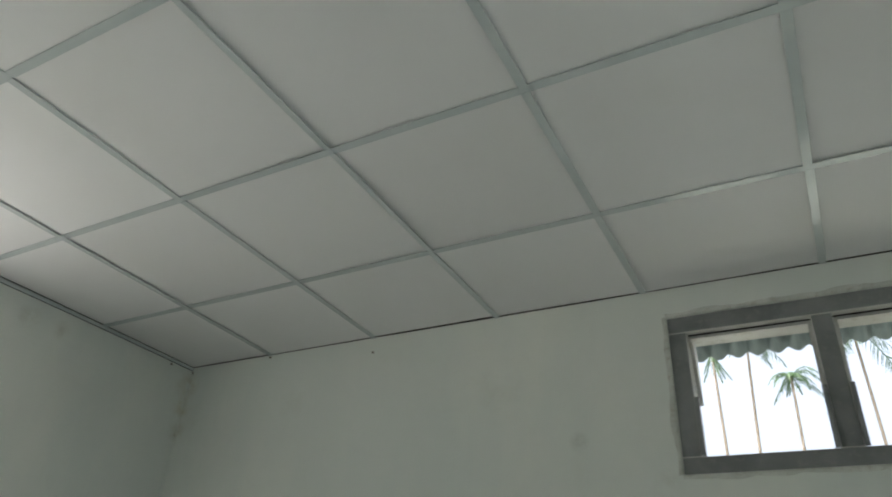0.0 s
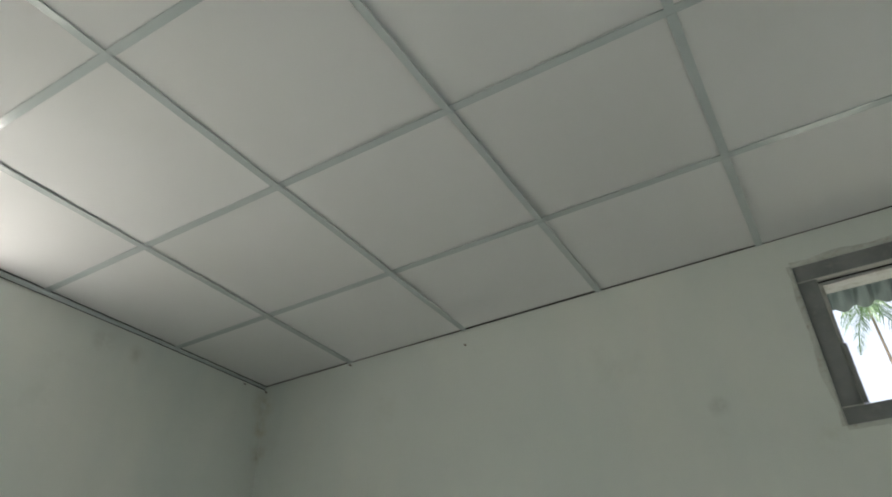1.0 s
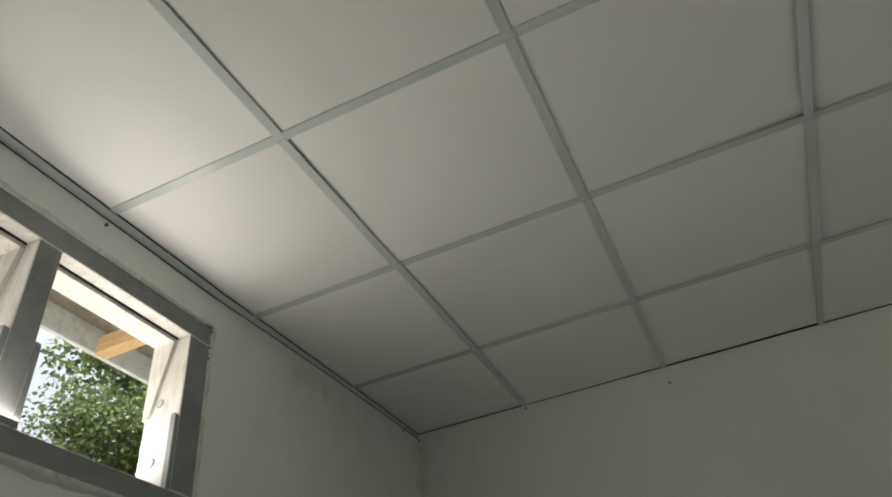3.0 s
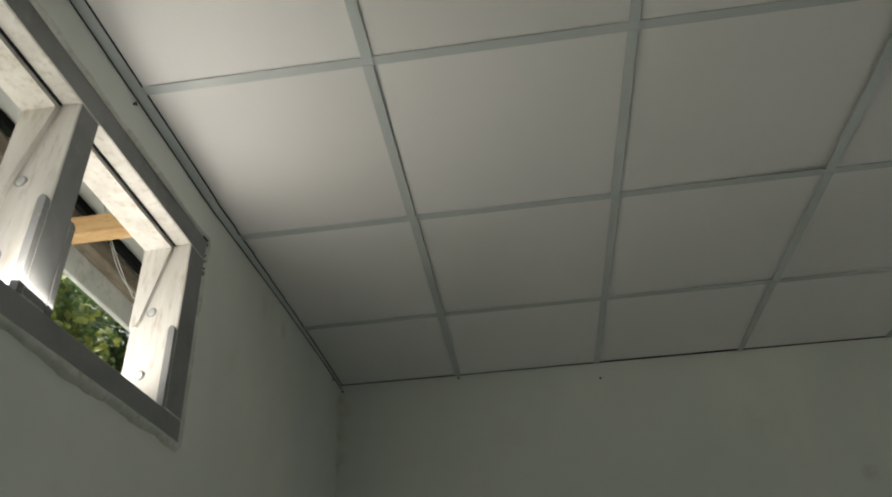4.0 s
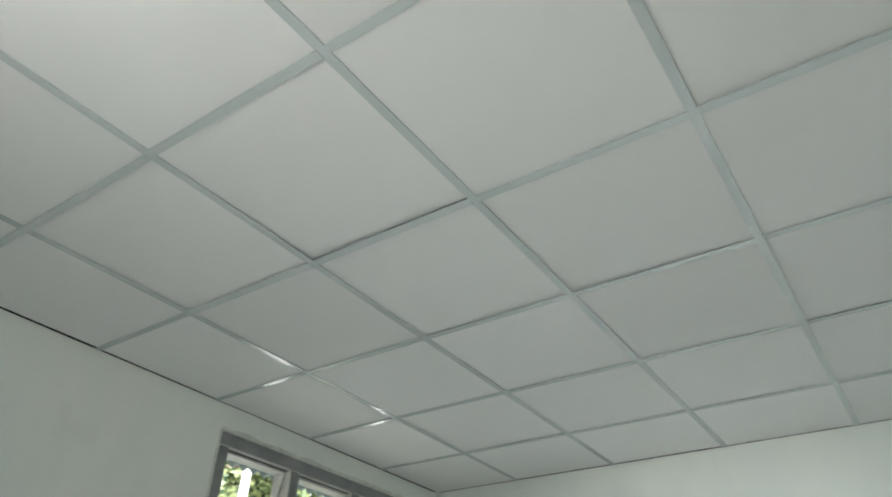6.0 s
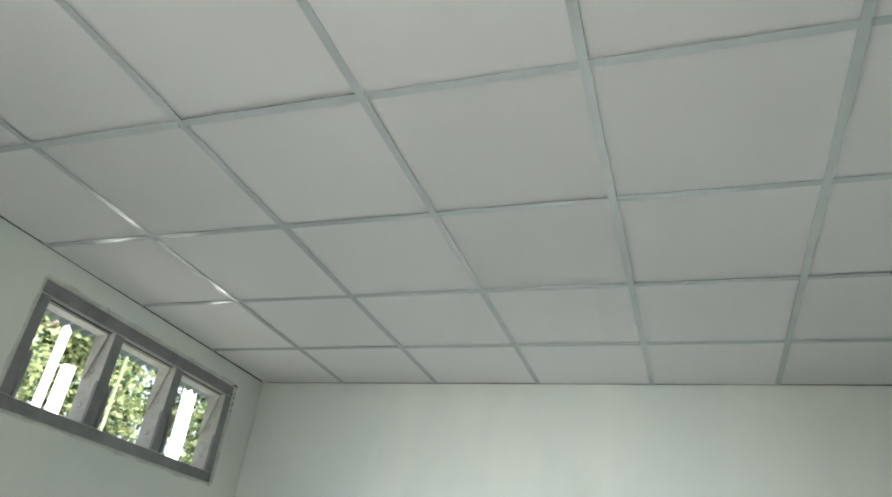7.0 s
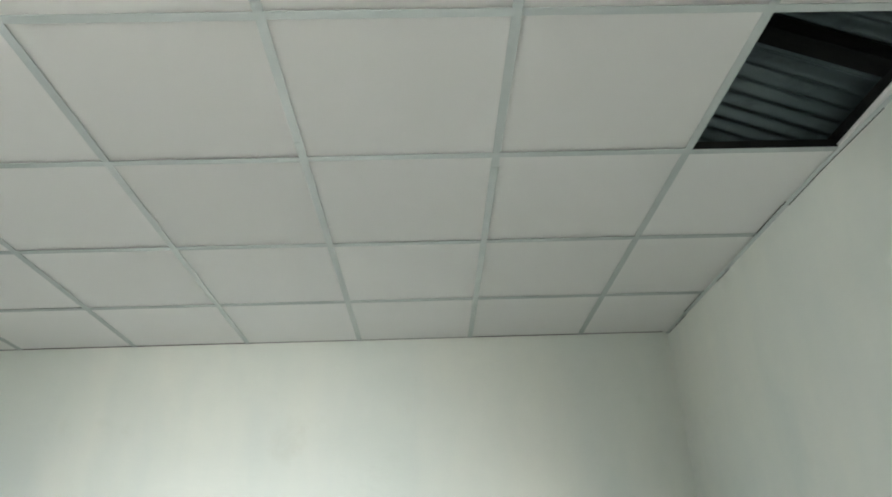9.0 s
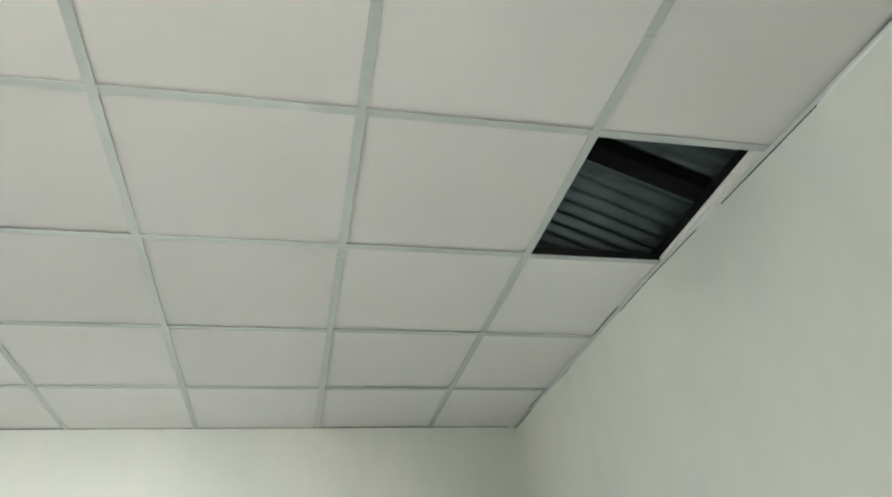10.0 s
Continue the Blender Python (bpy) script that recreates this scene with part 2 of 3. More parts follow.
def box(bm, a, b, to=same, bevel=0.0, front=None):
    """A box between two corners in the space of to(); front: material index for the face on the low v side."""
    (x0, y0, z0), (x1, y1, z1) = a, b
    vs = [bm.verts.new(to(p)) for p in ((x0, y0, z0), (x1, y0, z0), (x1, y1, z0), (x0, y1, z0), (x0, y0, z1), (x1, y0, z1), (x1, y1, z1), (x0, y1, z1))]
    fs = [bm.faces.new([vs[i] for i in q]) for q in ((0, 3, 2, 1), (4, 5, 6, 7), (0, 1, 5, 4), (1, 2, 6, 5), (2, 3, 7, 6), (3, 0, 4, 7))]
    if front is not None:
        fs[2].material_index = front
    if bevel:
        es = list({e for f in fs for e in f.edges})
        bmesh.ops.bevel(bm, geom=es, offset=bevel, segments=1, affect="EDGES", profile=0.5)
    return fs


def fix_normals(bm):
    bmesh.ops.recalc_face_normals(bm, faces=bm.faces)
    return bm


def prism(bm, poly, u0, u1, to=same):
    """A (v, z) polygon drawn out along u."""
    a = [bm.verts.new(to((u0, v, z))) for v, z in poly]
    b = [bm.verts.new(to((u1, v, z))) for v, z in poly]
    n = len(poly)
    bm.faces.new(a)
    bm.faces.new(b[::-1])
    for i in range(n):
        bm.faces.new((a[i], b[i], b[(i + 1) % n], a[(i + 1) % n]))


def tube(bm, pts, radii, sides=8):
    rings = []
    for i, p in enumerate(pts):
        p = Vector(p)
        d = (Vector(pts[min(i + 1, len(pts) - 1)]) - Vector(pts[max(i - 1, 0)])).normalized()
        a = d.orthogonal().normalized()
        b = d.cross(a)
        rings.append([bm.verts.new(p + radii[i] * (math.cos(2 * math.pi * k / sides) * a + math.sin(2 * math.pi * k / sides) * b)) for k in range(sides)])
    for r, s in zip(rings, rings[1:]):
        for k in range(sides):
            f = bm.faces.new((r[k], r[(k + 1) % sides], s[(k + 1) % sides], s[k]))
            f.smooth = True
    bm.faces.new(rings[0][::-1])
    bm.faces.new(rings[-1])


def wall(name, to, us, zs, holes, label):
    """A wall with openings through it, as one mesh: cells between all the edges, holes left out."""
    ub = sorted({*us, *(h[0] for h in holes), *(h[1] for h in holes)})
    zb = sorted({*zs, *(h[2] for h in holes), *(h[3] for h in holes)})

    def solid(i, j):
        if not (0 <= i < len(ub) - 1 and 0 <= j < len(zb) - 1):
            return False
        u, z = (ub[i] + ub[i + 1]) / 2, (zb[j] + zb[j + 1]) / 2
        return not any(h[0] < u < h[1] and h[2] < z < h[3] for h in holes)

    bm = bmesh.new()
    cache = {}

    def vert(i, v, j):
        if (i, v, j) not in cache:
            cache[i, v, j] = bm.verts.new(to((ub[i], v, zb[j])))
        return cache[i, v, j]

    for i in range(len(ub) - 1):
        for j in range(len(zb) - 1):
            if not solid(i, j):
                continue
            for v in (0, T):
                bm.faces.new([vert(i, v, j), vert(i + 1, v, j), vert(i + 1, v, j + 1), vert(i, v, j + 1)])
            for di, dj, q in ((-1, 0, ((i, j), (i, j + 1))), (1, 0, ((i + 1, j), (i + 1, j + 1))), (0, -1, ((i, j), (i + 1, j))), (0, 1, ((i, j + 1), (i + 1, j + 1)))):
                if not solid(i + di, j + dj):
                    (a, b), (c, d) = q
                    bm.faces.new([vert(a, 0, b), vert(c, 0, d), vert(c, T, d), vert(a, T, b)])
    fix_normals(bm)
    return tagged(part(name, bm, M_WALL), label, "wall", kind="structure")


def to_front(p):
    return (p[0], front_y(p[0]) + p[1], p[2])


def to_side(p):
    return (side_x(p[2], p[0]) - p[1], p[0], p[2])


def to_right(p):
    return (XR + p[1], p[0], p[2])


def to_back(p):
    return (p[0], back_y(p[0]) - p[1], p[2])


# ---------------------------------------------------------------- structure
FW = (2.468, 3.912, 2.327, 2.886)        # high window in the front wall
BW = (2.440, 3.888, 1.00, 2.003)         # blue window below it
LW = (-2.960, -1.372, 2.297, 2.868)      # high window in the side wall
LO = (-2.880, -1.460, 1.00, 1.98)        # low opening in the side wall
WTOP = 3.20

wall("wall_front", to_front, (XL - T, XR + T), (0, WTOP), [FW, BW], "pale green-white painted plaster wall with a high window")
wall("wall_side", to_side, (YB - 0.13, -1.1, -0.75, -0.4, YF + 0.03), (0, 2.2, WTOP), [LW, LO], "pale green-white painted plaster wall with a high window")
wall("wall_right", to_right, (YB - 0.02, YF + 0.06), (0, WTOP), [], "plain pale green-white painted plaster wall")
wall("wall_back", to_back, (XL - T, 2.5, XR + T), (0, 3.04), [], "plain pale green-white painted plaster wall")

bm = bmesh.new()
box(bm, (XL - T, YB - T, -0.12), (XR + T, YF + T, -0.001))
tagged(part("floor", fix_normals(bm), M_FLOOR), "plain grey cement floor", "floor", kind="structure")

bm = bmesh.new()
ring = [bm.verts.new((x, y, -0.125)) for x, y in ((-400, -400), (400, -400), (400, 400), (-400, 400))]
bm.faces.new(ring)
tagged(part("ground", bm, M_GROUND), "dry sunlit yard soil with patchy grass", "ground", kind="structure")


# boards that do not lie flat: lift of their low-x, high-x, low-y and high-y edges
LIFTED = {(2, 2): (0, 0.0085, 0, 0), (1, 1): (0.0014, 0, 0, 0), (1, 2): (0.0019, 0, 0, 0), (2, 1): (0, 0.0045, 0, 0), (3, 1): (0, 0.0012, 0, 0), (1, 0): (0, 0, 0.0017, 0),
          (3, 3): (0, 0.0008, 0, 0), (4, 4): (0, 0.0012, 0, 0), (5, 2): (0, 0.0010, 0, 0), (5, 4): (0, 0.0012, 0, 0), (4, 2): (0, 0.0008, 0, 0), (3, 5): (0, 0.0010, 0, 0), (2, 4): (0, 0.0012, 0, 0),
          (2, 0): (0, 0, 0.0028, 0), (4, 0): (0, 0, 0.0022, 0), (3, 2): (0, 0, 0, 0.0012), (5, 5): (0, 0.0010, 0, 0)}


def ceiling():
    """Boards laid on the tees: each a thin slab with eased edges, sagging and tilting a little."""
    rnd = random.Random(4)
    bm = bmesh.new()
    xs = [0.062] + [TILE * i for i in range(1, 7)] + [XR]
    ys = [YF] + [-TILE * j for j in range(1, 7)] + [YB]
    for i in range(7):
        for j in range(7):
            if i == 3 and j == 6:
                continue
            x0, x1, y0, y1 = xs[i] + 0.004, xs[i + 1] - 0.004, ys[j + 1] + 0.004, ys[j] - 0.004
            dx, dy = rnd.uniform(-0.003, 0.003), rnd.uniform(-0.003, 0.003)
            if j == 0:
                dy = -rnd.choice((-0.003, -0.001, 0.0, 0.002, 0.004, 0.006))
            if i == 6:
                dx = -rnd.choice((-0.003, -0.001, 0.001, 0.004))
            x0, x1, y0, y1 = x0 + dx, x1 + dx, y0 + dy, y1 + dy
            if j == 0:
                y1 += front_y((x0 + x1) / 2) - YF
            if j == 6:
                y0 += back_y((x0 + x1) / 2) - YB
            cor = [rnd.uniform(0.0, 0.0010) + (rnd.random() < 0.14) * 0.002 for _ in range(4)]
            lift_x0, lift_x1, lift_y0, lift_y1 = LIFTED.get((i, j), (0, 0, 0, 0))
            cor = [cor[0] + lift_x0 + lift_y0, cor[1] + lift_x1 + lift_y0, cor[2] + lift_x0 + lift_y1, cor[3] + lift_x1 + lift_y1]
            sag = rnd.uniform(0.0003, 0.0015)
            n = 4
            low, high = [], []
            for a in range(n + 1):
                for b in range(n + 1):
                    s, t = a / n, b / n
                    z = H + 0.0012 + (cor[0] * (1 - s) + cor[1] * s) * (1 - t) + (cor[2] * (1 - s) + cor[3] * s) * t - sag * 16 * s * (1 - s) * t * (1 - t) + sag
                    low.append(bm.verts.new((x0 + (x1 - x0) * s, y0 + (y1 - y0) * t, z)))
                    high.append(bm.verts.new((x0 + (x1 - x0) * s, y0 + (y1 - y0) * t, z + 0.009)))
            k = n + 1
            for a in range(n):
                for b in range(n):
                    f = bm.faces.new((low[a * k + b], low[a * k + b + 1], low[(a + 1) * k + b + 1], low[(a + 1) * k + b]))
                    bm.faces.new((high[a * k + b], high[(a + 1) * k + b], high[(a + 1) * k + b + 1], high[a * k + b + 1]))
            edge = [a * k for a in range(k)] + [n * k + b for b in range(1, k)] + [a * k + n for a in range(n - 1, -1, -1)] + [b for b in range(n - 1, 0, -1)]
            for p, q in zip(edge, edge[1:] + edge[:1]):
                bm.faces.new((low[p], low[q], high[q], high[p]))
    ceiling_grid(bm)
    fix_normals(bm)
    tagged(part("ceiling", bm, [M_TILE, M_TEE, M_GAP]), "white gypsum boards in a pale steel grid, one missing", "ceiling", kind="structure")


def ceiling_grid(bm):
    """Steel tees: long main runners one way, short cross tees the other, ends butted with small offsets."""
    rnd = random.Random(9)
    w = 0.0125

    def tee(a, b, along, width, drop, twist=0.0):
        # flange, with a web that stands on it
        if along == "y":
            fs = box(bm, (a - width, b[0], H - 0.0016 - drop), (a + width, b[1], H - drop + 0.0008), lambda p: (p[0], p[1], p[2] + twist * (p[0] - a)))
            fs += box(bm, (a - 0.0012, b[0], H - drop), (a + 0.0012, b[1], H + 0.035))
        else:
            fs = box(bm, (b[0], a - width, H - 0.0016 - drop), (b[1], a + width, H - drop + 0.0008))
            fs += box(bm, (b[0], a - 0.0012, H - drop), (b[1], a + 0.0012, H + 0.035))
        for k, f in enumerate(fs):
            f.material_index = 1 if k < 6 else 2

    for j in range(1, 7):
        # main runners go across the room
        cut = rnd.uniform(1.2, 3.0)
        o = rnd.uniform(-0.002, 0.002)
        tee(-TILE * j + o, (0.05, cut), "x", w, 0.0)
        tee(-TILE * j + o + rnd.uniform(-0.001, 0.001), (cut + 0.001, XR), "x", w, 0.0006)
    ys = [YF] + [-TILE * j for j in range(1, 7)] + [YB]
    for i in range(1, 7):
        for j in range(7):
            hi = ys[j] + (-w if j else front_y(TILE * i) - YF) + 0.004
            lo = ys[j + 1] + (w if j < 6 else back_y(TILE * i) - YB) - 0.004
            tee(TILE * i + rnd.uniform(-0.0025, 0.0025), (lo, hi), "y", w * rnd.uniform(0.93, 1.04), 0.0006 + rnd.uniform(0, 0.0007), -0.2 if i == 3 and j in (1, 2) else 0.0)


def wall_angles():
    """Steel angle along the walls, slightly wavy, with a dark joint under it and, here and there, above it."""
    for name, to, u0, u1, w, leg in (("side", to_side, YB - 0.1, YF, 0.026, 0.014), ("back", to_back, XL, XR, 0.010, 0.011)):
        bm = bmesh.new()
        u = u0
        while u < u1 - 0.01:
            e = min(u + 0.14, u1)
            if name == "side":
                w = 0.086 - side_x(H, (u + e) / 2) - 0.018 * min(1, (u / 1.372) ** 2)
            d = 0.0012 * (1 + noise.noise(Vector((u * 1.3, w, 2.0))))
            a = 0.0012 * (1 + noise.noise(Vector((u * 3.1, 4.0, w))))
            prism(bm, [(-w, H - 0.0022 - d), (-w, H - 0.0045 - d), (-w * 0.45, H - leg * 0.75 - d), (-0.003, H - leg - d), (-0.0005, H - leg - d), (-0.0005, H - 0.0022 - d)], u, e, to)
            for f in () if name == "back" and noise.noise(Vector((u * 1.9, 3.0, w))) < 0.05 else box(bm, (u, -0.0022, H - leg - 0.0015 - d - a), (e, -0.0004, H - leg + 0.0005 - d), to):
                f.material_index = 1
            if name == "side" or noise.noise(Vector((u * 2.3, 7.0, w))) > 0.2:
                for f in box(bm, (u, -w - 0.0012, H - 0.0012), (e, -w + 0.001, H + 0.0022), to):
                    f.material_index = 1
            u = e
        fix_normals(bm)
        tagged(part("trim_" + name, bm, [M_TEE, M_GAP]), "painted steel edge angle under the ceiling", "trim", kind="structure")


ceiling()
wall_angles()
# added dark strips that paint the shade line where ceiling meets wall
for name, to, u0, u1 in (("front", to_front, XL + 0.001, XR - 0.02), ("right", to_right, YB + 0.03, YF - 0.001)):
    bm = bmesh.new()
    box(bm, (u0, -0.022, H + 0.0135), (u1, -0.0005, H + 0.03), to)
    box(bm, (u0, -0.0018, H - 0.0005), (u1, -0.0004, H + 0.0135), to)
    tagged(part("trim_shade_strip_" + name, fix_normals(bm), M_VOIDWOOD), "dark strip standing in for the shade gap at the ceiling's edge", "trim", kind="structure")

# the pale ledge board and the dark plate beside the missing ceiling board
bm = bmesh.new()
prism(bm, [(1.815, -4.071), (2.392, -4.081), (2.392, back_y(2.392) - 0.004), (1.815, back_y(1.815) - 0.004)], H - 0.0015, H + 0.012, lambda p: (p[1], p[2], p[0]))
tagged(part("ledge_board", fix_normals(bm), M_TILE), "narrow white strip of board along the wall", "board", kind="structure")
# the plate's near-black colour carries the shade at the wall top
bm = bmesh.new()
box(bm, (XL, YB - 0.13, H + 0.0405), (XR, YB + 0.006, H + 0.056), bevel=0.003)
box(bm, (1.80, YB - 0.02, H + 0.0125), (2.40, YB + 0.004, H + 0.0405))
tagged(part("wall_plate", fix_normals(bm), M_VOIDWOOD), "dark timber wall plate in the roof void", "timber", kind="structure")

# ---------------------------------------------------------------- roof
EAVE_Y, EAVE_Z, PITCH = 0.78, 3.045, math.tan(radians(18))
MID_Y = (YF + YB) / 2


def corrugated(name, x0, x1, low, high, amp, period):
    """A corrugated sheet roof plane: ribs run from the eave (y, z) to the ridge (y, z)."""
    per = 10
    n = int((x1 - x0) / period * per)
    rows = 5
    vs, fs = [], []
    for r in range(rows + 1):
        for c in range(n + 1):
            s = r / rows
            vs.append((x0 + (x1 - x0) * c / n, low[0] + (high[0] - low[0]) * s, low[1] + (high[1] - low[1]) * s + amp * math.sin(2 * math.pi * c / per)))
    for r in range(rows):
        for c in range(n):
            a = r * (n + 1) + c
            fs.append((a, a + 1, a + n + 2, a + n + 1))
    me = bpy.data.meshes.new(name)
    me.from_pydata(vs, [], fs)
    for p in me.polygons:
        p.use_smooth = True
    me.materials.append(M_SHEET)
    ob = new(name, me)
    so = ob.modifiers.new("thickness", "SOLIDIFY")
    so.thickness, so.offset = 0.007, 1
    return ob


RAFTER_X = 2.055
RIDGE_Z = EAVE_Z + (EAVE_Y - MID_Y) * PITCH
BACK_Y = YB - 0.75
BACK_PITCH = (RIDGE_Z - 3.125) / (MID_Y - YB)
BACK_Z = 3.125 - 0.75 * BACK_PITCH
roof = empty("roof", (XL, MID_Y, WTOP))
tagged(roof, "dull grey corrugated metal roof on dark timbers", "roof", kind="structure")
for lo, depth, pitch in (((EAVE_Y, EAVE_Z), 0.011, 0.082), ((BACK_Y, BACK_Z), 0.017, 0.068)):
    ob = corrugated("roof_sheet", -0.72, XR + 0.7, lo, (MID_Y, RIDGE_Z), depth, pitch)
    ob.parent = roof
    ob.matrix_parent_inverse = Matrix.Translation(-Vector(roof.location))


def slope_timber(x, y0, y1, w, h, under):
    """A rafter that follows the back slope."""
    b = bmesh.new()
    z0, z1 = BACK_Z + (y0 - BACK_Y) * BACK_PITCH - under, BACK_Z + (y1 - BACK_Y) * BACK_PITCH - under
    v = [b.verts.new(p) for p in ((x, y0, z0 - h), (x + w, y0, z0 - h), (x + w, y0, z0), (x, y0, z0), (x, y1, z1 - h), (x + w, y1, z1 - h), (x + w, y1, z1), (x, y1, z1))]
    for q in ((0, 1, 2, 3), (7, 6, 5, 4), (0, 4, 5, 1), (1, 5, 6, 2), (2, 6, 7, 3), (3, 7, 4, 0)):
        b.faces.new([v[i] for i in q])
    return fix_normals(b)


for x in (0.5, 1.28, RAFTER_X, 2.9, 3.7):
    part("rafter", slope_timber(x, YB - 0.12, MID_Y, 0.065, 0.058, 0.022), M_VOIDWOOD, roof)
# eave of the side wall: fascia, purlin, rafters and a raw timber brace
eave = tagged(empty("side_eave", (-0.3, MID_Y, 3.2)), "open timber eave with a weathered grey fascia board", "eave", kind="structure")
def eave_bar(name, a, b, mat, label=""):
    bm = bmesh.new()
    box(bm, a, b)
    bmesh.ops.bevel(bm, geom=list(bm.edges), offset=0.003, segments=1, affect="EDGES", profile=0.5)
    part(name, fix_normals(bm), mat, eave, label)


eave_bar("fascia", (-0.642, -4.9, 3.07), (-0.62, 0.2, 3.195), M_FASCIA, "weathered grey fascia board")
eave_bar("purlin", (-0.618, -4.9, 3.165), (-0.56, 0.2, 3.235), M_OLD)
eave_bar("purlin", (-0.553, -4.9, 3.225), (-0.53, -0.2, 3.262), M_VOIDWOOD)
eave_bar("purlin", (-0.16, -4.9, 3.30), (-0.11, -0.4, 3.36), M_OLD)
for y in (-3.5, -2.62, -0.35):
    eave_bar("rafter", (-0.60, y, 3.09), (XL - T, y + 0.05, 3.16), M_OLD)
eave_bar("rafter", (-0.555, -1.285, 3.02), (XL - T, -1.235, 3.09), M_RAW, "raw orange-brown timber rafter")
bm = bmesh.new()
prism(bm, [(-0.72, 3.215), (XL - 0.06, 3.44), (XL - 0.06, 3.45), (-0.72, 3.225)], -4.9, -0.45, lambda p: (p[1], p[0], p[2]))
part("eave_sheet", fix_normals(bm), M_EAVE, eave, "grey fibre-cement eave sheet")
for k, (ya, yb, dip) in enumerate(((-1.17, -0.90, 0.05), (-1.14, -0.86, 0.015))):
    bm = bmesh.new()
    tube(bm, [(-0.45 - 0.02 * k, ya + (yb - ya) * q / 8, 3.225 - 0.18 * q / 8 - dip * 4 * (q / 8) * (1 - q / 8)) for q in range(9)], [0.0016] * 9, 6)
    part("string", fix_normals(bm), M_FASCIA, eave, "thin pale string hanging under the eave")


# ---------------------------------------------------------------- windows
def stops(owner, to, u_in, side, z0, z1, mat):
    """Weather strips of a centre-hung light on one jamb: a tapered one above the pivot, a thin rounded one below."""
    zm = (z0 + z1) / 2 - 0.01
    a, b = (u_in, u_in + 0.012) if side > 0 else (u_in - 0.012, u_in)
    bm = bmesh.new()
    prism(bm, [(0.042, z1 - 0.001), (0.114, z1 - 0.001), (0.114, zm), (0.100, zm + 0.004), (0.092, zm + 0.02)], a, b, to)
    part("stop_strip", fix_normals(bm), mat, owner)
    bm = bmesh.new()
    c, d = (u_in, u_in + 0.014) if side > 0 else (u_in - 0.014, u_in)
    prism(bm, [(-0.004, z0 + 0.001), (0.012, z0 + 0.001), (0.012, zm - 0.012), (0.006, zm - 0.004), (0.0, zm - 0.006), (-0.004, zm - 0.016)], c, d, to)
    part("stop_strip", fix_normals(bm), M_GREY, owner)
    # two screw heads on the jamb
    for z in (zm + 0.045, z0 + 0.085):
        bm = bmesh.new()
        p0, p1 = Vector(to((u_in, 0.07, z))), Vector(to((u_in + 0.0035 * (1 if side > 0 else -1), 0.07, z)))
        tube(bm, [p0, p1], [0.0105, 0.0085], 12)
        part("screw", fix_normals(bm), M_FASCIA, owner)
        bm = bmesh.new()
        tube(bm, [p0, p0.lerp(p1, 0.3)], [0.0128, 0.0125], 12)
        part("washer", fix_normals(bm), M_GREY, owner, "dark ring under a pale screw head")


